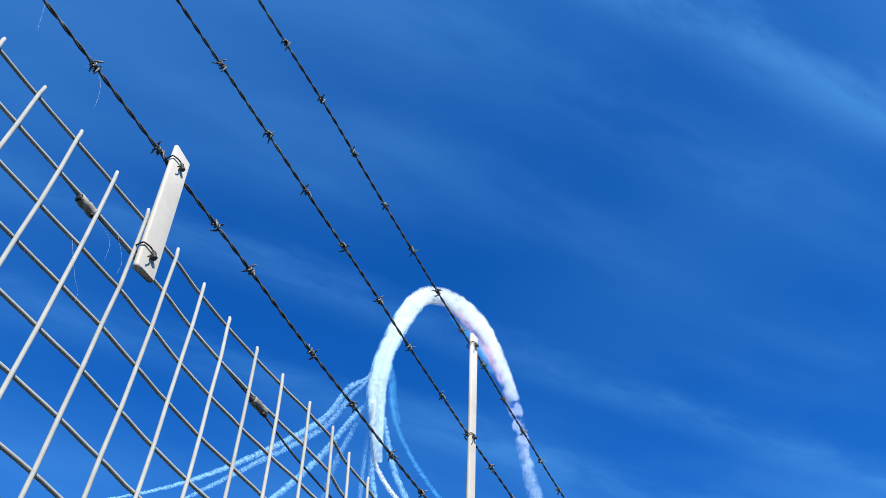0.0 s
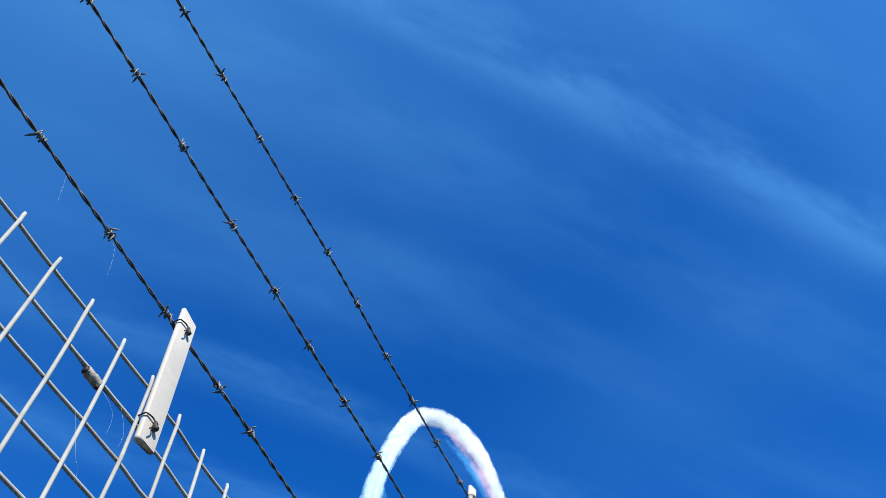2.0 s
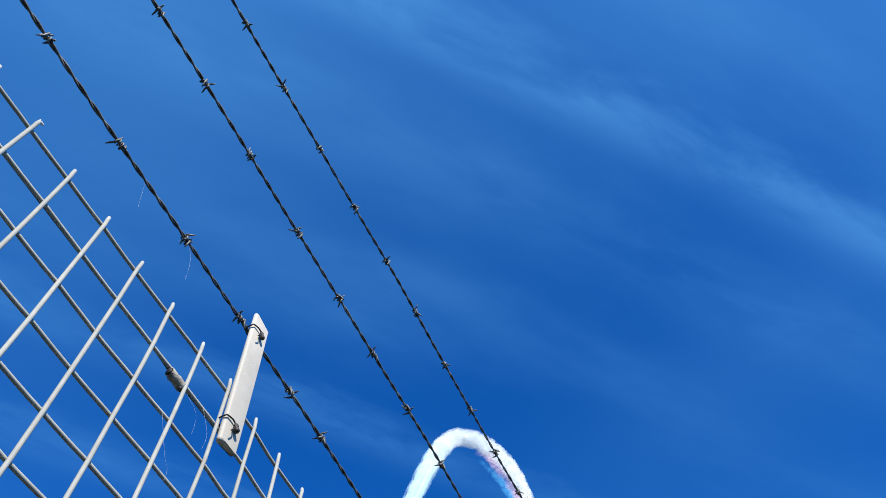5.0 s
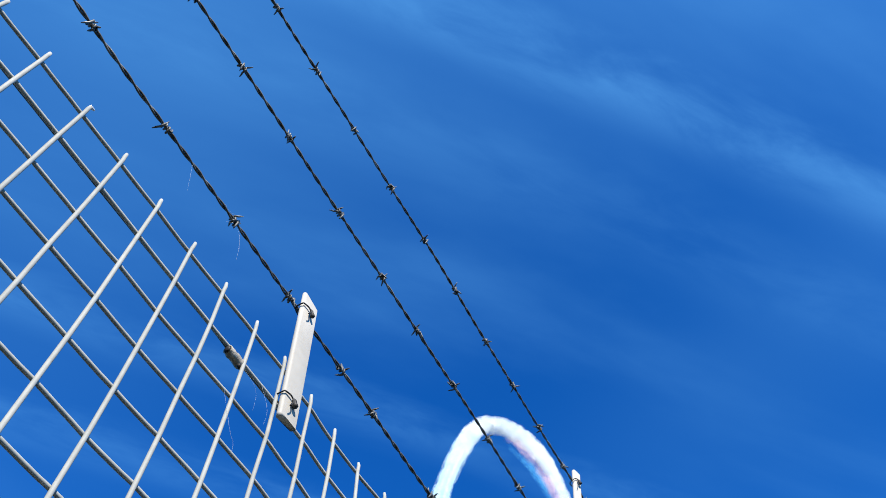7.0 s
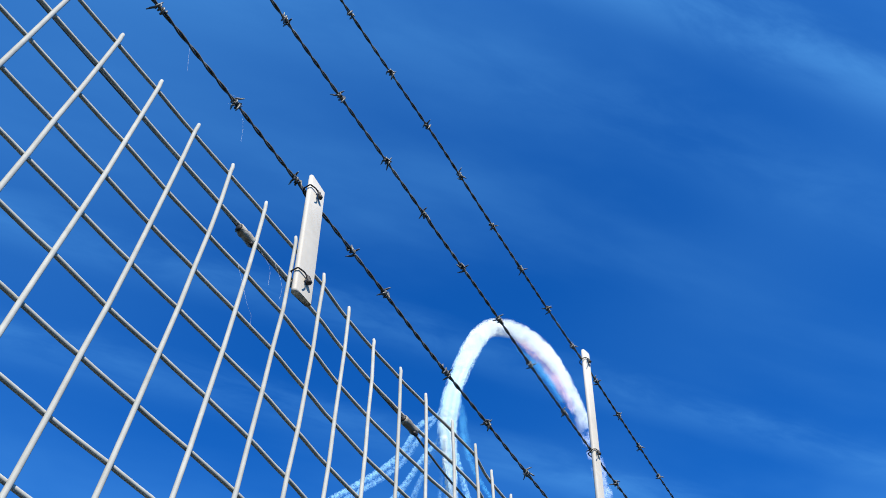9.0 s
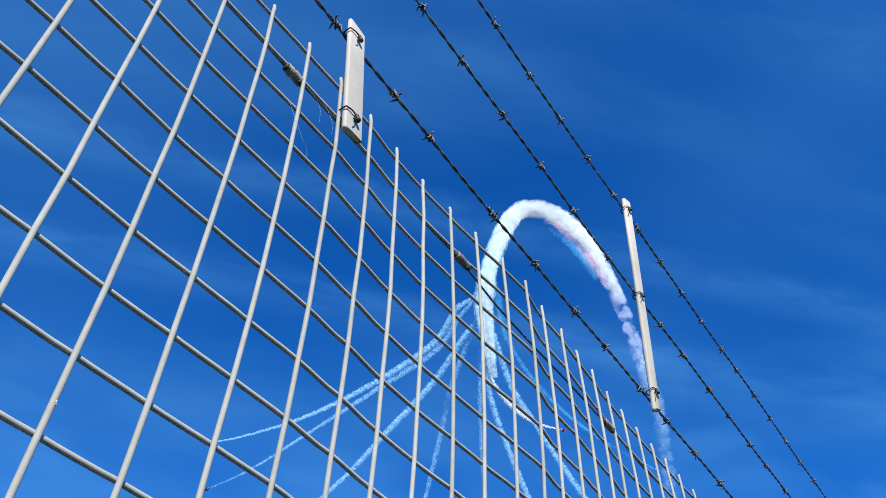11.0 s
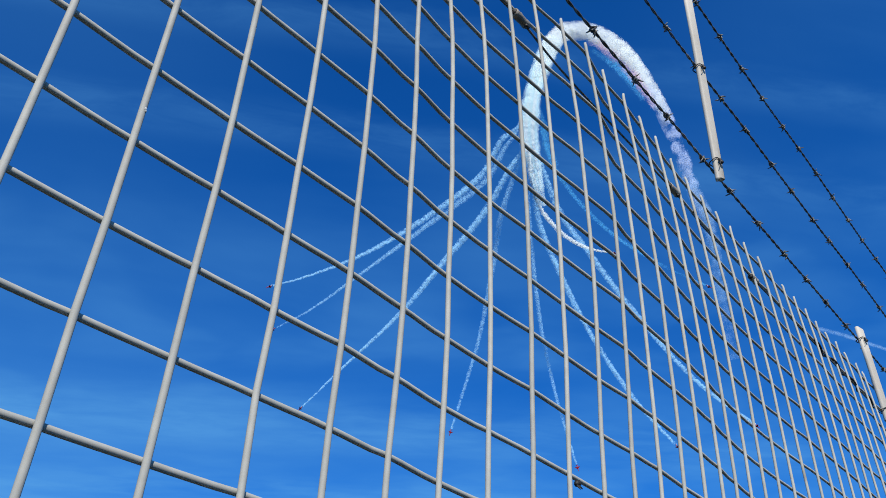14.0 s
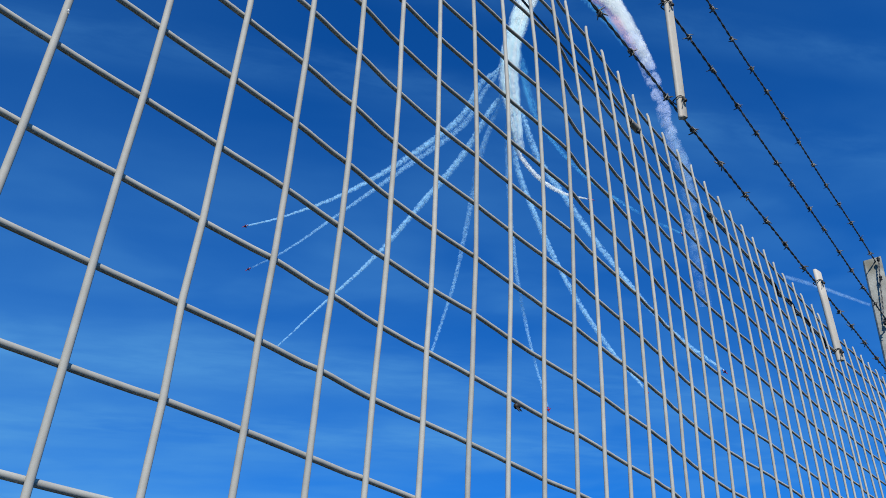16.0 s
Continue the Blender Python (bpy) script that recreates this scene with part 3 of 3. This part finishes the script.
def trail(ctrl, mat, label, thick=1.0, depth=0.0, seed=1, lumps=0.5, soft=0.3, swirl=1.0, name="smoke_trail"):
    """Smoke along a curve of (azimuth, elevation, half width, further depth, density): a cloud of tiny shreds.

    thick: how many shreds lie one behind another; lumps: how far billows break it up; soft: how far the rim thins out; swirl: billow size in half widths."""
    r = np.random.RandomState(seed)
    curve = spline([(*c, *(0.0, 1.0)[len(c) - 3:]) for c in ctrl], 24)
    pts = np.array([aloft(c[0], c[1], FAR + depth + c[3]) for c in curve])
    half = np.array([max(0.6, c[2] / (1 + 0.5 * soft)) * (1 + c[3] / FAR) for c in curve])
    dense = np.array([max(0.02, c[4]) for c in curve])
    step = np.linalg.norm(np.diff(pts, axis=0), axis=1)
    size = np.clip(half[:-1] * 0.04, 0.19, 0.29)
    weight = step * 2 * half[:-1] * thick * dense[:-1] / (1.8 * size ** 2)
    tries = int(weight.sum() * 1.7)
    order = np.interp(r.rand(tries), np.append(0.0, np.cumsum(weight)) / weight.sum(), np.arange(len(step) + 1.0))
    seg = np.minimum(order.astype(int), len(step) - 1)
    f = (order - seg)[:, None]
    mid = pts[seg] * (1 - f) + pts[seg + 1] * f
    rad = half[seg] * (1 - f[:, 0]) + half[seg + 1] * f[:, 0]
    along = (pts[1:] - pts[:-1])[seg]
    along /= np.linalg.norm(along, axis=1)[:, None]
    off = r.normal(size=(tries, 3))
    off -= along * (off * along).sum(1)[:, None]
    off /= np.linalg.norm(off, axis=1)[:, None]
    out = r.rand(tries) ** 0.55 * (1 + soft)
    at = mid + off * (out * rad)[:, None]
    puff = billow(at / (rad.mean() * swirl))
    rim = np.clip((1.0 + 0.7 * lumps * puff - out) / (2 * soft) + 0.5, 0, 1)
    keep = r.rand(tries) < rim * np.clip(0.6 + 1.5 * lumps * puff, 0.03, 1)
    at, seg = at[keep], seg[keep]
    count = len(at)
    s = size[seg][:, None] * r.uniform(0.6, 1.35, (count, 1))
    c = r.normal(size=(count, 3)) * 0.32 + np.array(FACING)
    c /= np.linalg.norm(c, axis=1)[:, None]
    a = np.cross(c, r.normal(size=(count, 3)))
    a /= np.linalg.norm(a, axis=1)[:, None]
    b = np.cross(c, a)
    corners = [at - a * s * 1.1 - b * s * 0.7, at + a * s * 1.2 - b * s * 0.6, at + a * s * 0.1 + b * s * 1.35]
    verts = np.stack(corners, 1).reshape(-1, 3)
    faces = np.arange(len(verts)).reshape(-1, 3)
    ob = thing(name, label, "smoke", "display smoke trails", "stuff")
    part("shreds", mesh_of("shreds", verts.tolist(), faces.tolist(), mat, False), ob)
    return ob


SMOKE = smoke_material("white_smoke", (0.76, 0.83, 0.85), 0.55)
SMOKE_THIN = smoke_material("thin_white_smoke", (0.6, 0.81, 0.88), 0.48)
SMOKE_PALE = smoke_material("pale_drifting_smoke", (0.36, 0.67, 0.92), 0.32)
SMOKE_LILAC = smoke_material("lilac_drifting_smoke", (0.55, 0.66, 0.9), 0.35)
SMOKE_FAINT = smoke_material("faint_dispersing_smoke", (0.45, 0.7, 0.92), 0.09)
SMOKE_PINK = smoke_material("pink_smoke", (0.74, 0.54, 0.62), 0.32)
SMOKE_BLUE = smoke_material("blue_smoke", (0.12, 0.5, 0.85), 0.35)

# rising trunk, crest and far limb of the arch, then its drifting tail
TRUNK = [(28.95, 39.6, 7.0, -90, 0.3), (29.05, 40.7, 9.5, -80, 0.55), (29.15, 41.84, 12.5, -60, 0.7), (29.25, 42.97, 15.5, -40, 0.75), (29.25, 44.27, 18.0, -10, 0.8), (28.98, 45.35, 18.5, 20, 0.85), (28.29, 46.92, 16.5, 90, 1), (27.04, 48.59, 17.0, 200, 1.1), (25.74, 49.77, 17.0, 290, 1.1)]
trail(TRUNK, SMOKE_THIN, "pale rising trunk of the display smoke arch", 2.9, 0.0, 3, 0.35, 0.25, 0.9)
for j, aside in enumerate((-0.72, -0.4, -0.05, 0.3, 0.68)):
    stream = [(az + aside * (half / 18.0) * 0.85, el, 0.24 * half, far, 0.6 + 0.4 * min(1.0, k / 4)) for k, (az, el, half, far, _) in enumerate(TRUNK[:-1])]
    trail(stream, SMOKE if j % 2 else SMOKE_THIN, "single white smoke stream within the rising trunk", 1.6, -24.0 + 3 * j, 60 + j, 0.5, 0.3, 1.2)
trail([(27.8, 47.6, 12.0, 130, 0.3), (26.7, 48.9, 15.5, 220, 0.8), (25.74, 49.77, 16.6, 290, 1), (24.03, 50.25, 16.5, 350, 1), (21.7, 49.7, 16.2, 340, 1), (19.85, 48.52, 15.2, 280, 0.95), (18.75, 47.3, 12.8, 200, 0.8), (18.0, 45.9, 11.2, 130, 0.6), (17.5, 44.5, 10.4, 70, 0.4), (17.2, 43.2, 11.0, 40, 0.15)], SMOKE, "thick white arch of display smoke in the blue sky", 4.2, -6.0, 13, 0.4, 0.2, 0.8)
trail([(18.0, 45.5, 11.0, 100, 0.4), (17.66, 44.5, 12.0, 70, 0.9), (17.25, 43.0, 12.5, 40, 0.9), (16.95, 41.3, 12.0, 10, 0.8), (16.82, 39.3, 12.4, 0, 0.5), (16.62, 37.78, 12.3, 0, 0.25), (16.45, 36.6, 12.0, 0, 0.06)], SMOKE_LILAC, "thinning lilac smoke tail falling from the arch", 3.2, 0.0, 4, 1.0, 0.25, 0.9)
trail([(16.85, 39.6, 11.0, 0, 0.3), (16.62, 37.78, 12.3, 0, 1.0), (16.38, 36.18, 12.4, 0, 0.9), (16.64, 34.11, 12.3, 0, 0.6), (16.86, 31.61, 12.3, 0, 0.4), (17.26, 27.76, 11.3, 0, 0.2)], SMOKE_FAINT, "faint dispersing end of the smoke tail", 5.0, 0.0, 14, 0.8, 0.3, 0.9)
trail([(22.6, 49.3, 5.0, 320, 0.3), (21.39, 48.95, 8.2, 310), (20.32, 48.07, 9.8, 270), (19.42, 47.1, 10.3, 220), (18.66, 45.84, 9.3, 120), (17.95, 44.3, 7.2, 45, 0.5)], SMOKE_PINK, "pink smoke along the underside of the arch", 1.5, -26.0, 5, 0.5, 0.4)
trail([(22.2, 48.75, 4.1, 310, 0.4), (20.62, 47.6, 7.2, 240), (19.6, 46.4, 7.2, 150), (18.75, 44.9, 5.1, 70, 0.5)], SMOKE_BLUE, "blue smoke under the arch", 0.9, -20.0, 6, 0.6, 0.4)
trail([(28.2, 46.4, 5.2, 70, 0.5), (27.9, 44.9, 7.2, 30), (27.8, 43.4, 8.3, 0), (27.4, 42.0, 8.3, 0, 0.6)], SMOKE_BLUE, "blue smoke beside the foot of the arch", 1.0, 20.0, 7, 0.5, 0.35)
trail([(11.56, 28.45, 3.6), (9.68, 27.35, 3.6), (7.09, 25.56, 2.6)], SMOKE_FAINT, "faint far vapour streak in the blue sky", 4.0, 60.0, 8, 0.3, 0.4, 2.0, name="vapour_streak")
FAN = [
    ([(29.55, 46.3, 5), (30.0, 45.0, 7), (31.84, 44.14, 11), (33.87, 42.06, 12), (38.95, 39.49, 10), (43.89, 37.27, 6.5), (48.33, 35.67, 3.6), (51.14, 34.83, 2.4)], SMOKE_PALE, 2.9, 0),
    ([(29.7, 46.0, 4), (30.1, 44.8, 6), (31.66, 43.57, 10), (33.68, 41.61, 11), (38.97, 38.94, 9), (43.85, 36.17, 5.5), (48.12, 33.46, 3.4), (50.63, 32.15, 2.2)], SMOKE_PALE, 1.4, 25),
    ([(29.7, 44.3, 6), (30.1, 43.3, 8), (31.35, 42.25, 11), (33.89, 39.65, 12), (37.67, 36.5, 10), (41.13, 33.36, 7), (45.33, 29.94, 3.6), (48.24, 27.3, 2)], SMOKE_PALE, 2.9, -10),
    ([(30.1, 42.9, 5), (30.89, 42.02, 10), (32.48, 39.37, 11), (33.73, 35.75, 9), (35.19, 31.42, 6), (36.5, 28.41, 5), (37.62, 25.79, 3)], SMOKE_PALE, 1.4, 10),
    ([(29.8, 41.5, 5), (30.07, 40.65, 9), (30.33, 36.59, 8), (30.38, 31.98, 7), (29.92, 27.24, 5), (29.17, 22.98, 3)], SMOKE_PALE, 1.4, 30),
    ([(29.2, 42.0, 7), (29.21, 41.68, 11), (29.49, 38.92, 11), (28.29, 34.9, 10), (26.81, 31.05, 8), (24.61, 26.65, 6.5), (22.43, 23.4, 4)], SMOKE_PALE, 2.9, -20),
    ([(28.5, 42.4, 7), (28.39, 41.59, 11), (27.55, 38.89, 12), (25.81, 36.07, 10), (23.41, 32.05, 9), (20.18, 27.05, 6.5), (17.14, 23.76, 4)], SMOKE_PALE, 2.9, 5),
    ([(28.1, 44.4, 6), (27.61, 42.24, 9), (26.17, 39.83, 8), (23.76, 37.08, 7), (20.63, 34.53, 5), (17.79, 32.6, 3)], SMOKE_BLUE, 1.0, 35),
    ([(29.53, 43.57, 11), (29.66, 42.3, 9), (29.56, 41.0, 8.5), (29.26, 39.67, 8), (28.64, 38.67, 7.5), (27.75, 37.67, 7), (26.67, 36.86, 6), (25.43, 36.27, 4), (24.16, 35.88, 1.8)], SMOKE, 3.2, -70),
]


def jet(ctrl, depth):
    """Small display jet at the end of its trail."""
    plane = thing("display_jet", "small red display jet far off ahead of its smoke", "aircraft", "display jets")
    p = aloft(*ctrl[-1][:2], FAR + depth)
    d = (p - aloft(*ctrl[-2][:2], FAR + depth)).normalized()
    m = Matrix.Translation(p + d * 7) @ d.to_track_quat("Y", "Z").to_matrix().to_4x4()
    plane.matrix_world = m
    body = tube([(0, y, z) for y, z in ((-5.5, 0.2), (-4, 0.1), (-1, 0), (2, 0.15), (3.5, 0.1), (5, -0.1), (6, -0.2))], [0.45, 0.6, 0.8, 0.85, 0.65, 0.4, 0.08], 10)
    part("fuselage", mesh_of("fuselage", *body, RED), plane)
    for s in (-1, 1):
        w = [(s * x, y, z) for z in (-0.12, 0.05) for x, y in ((0.5, 1.6), (4.7, -1.6), (4.7, -2.6), (0.5, -1.9))]
        f = [(0, 1, 2, 3), (7, 6, 5, 4), (0, 4, 5, 1), (1, 5, 6, 2), (2, 6, 7, 3), (3, 7, 4, 0)]
        part("wing", mesh_of("wing", w, f, RED, False), plane)
        w = [(s * x, y, z) for z in (0.25, 0.35) for x, y in ((0.2, -4.0), (2.1, -5.0), (2.1, -5.6), (0.2, -5.5))]
        part("tailplane", mesh_of("tailplane", w, f, RED, False), plane)
    w = [(x, y, z) for x in (-0.07, 0.07) for y, z in ((-3.2, 0.5), (-5.0, 2.6), (-5.7, 2.6), (-5.4, 0.4))]
    part("fin", mesh_of("fin", w, [(0, 1, 2, 3), (7, 6, 5, 4), (0, 4, 5, 1), (1, 5, 6, 2), (2, 6, 7, 3), (3, 7, 4, 0)], WHITE, False), plane, "white tail fin")


for i, (ctrl, mat, thick, depth) in enumerate(FAN):
    last = len(ctrl) - 1
    way = [(az, el, (0.44 + 0.2 * k / last) * w, 0.0, 1.0 + 0.5 * k / last) for k, (az, el, w) in enumerate(ctrl)]
    trail(way, mat, "thin ragged white smoke trail fanning out below the arch", thick, depth, 30 + i, 0.75, 0.3, 0.7)
    jet(ctrl, depth)
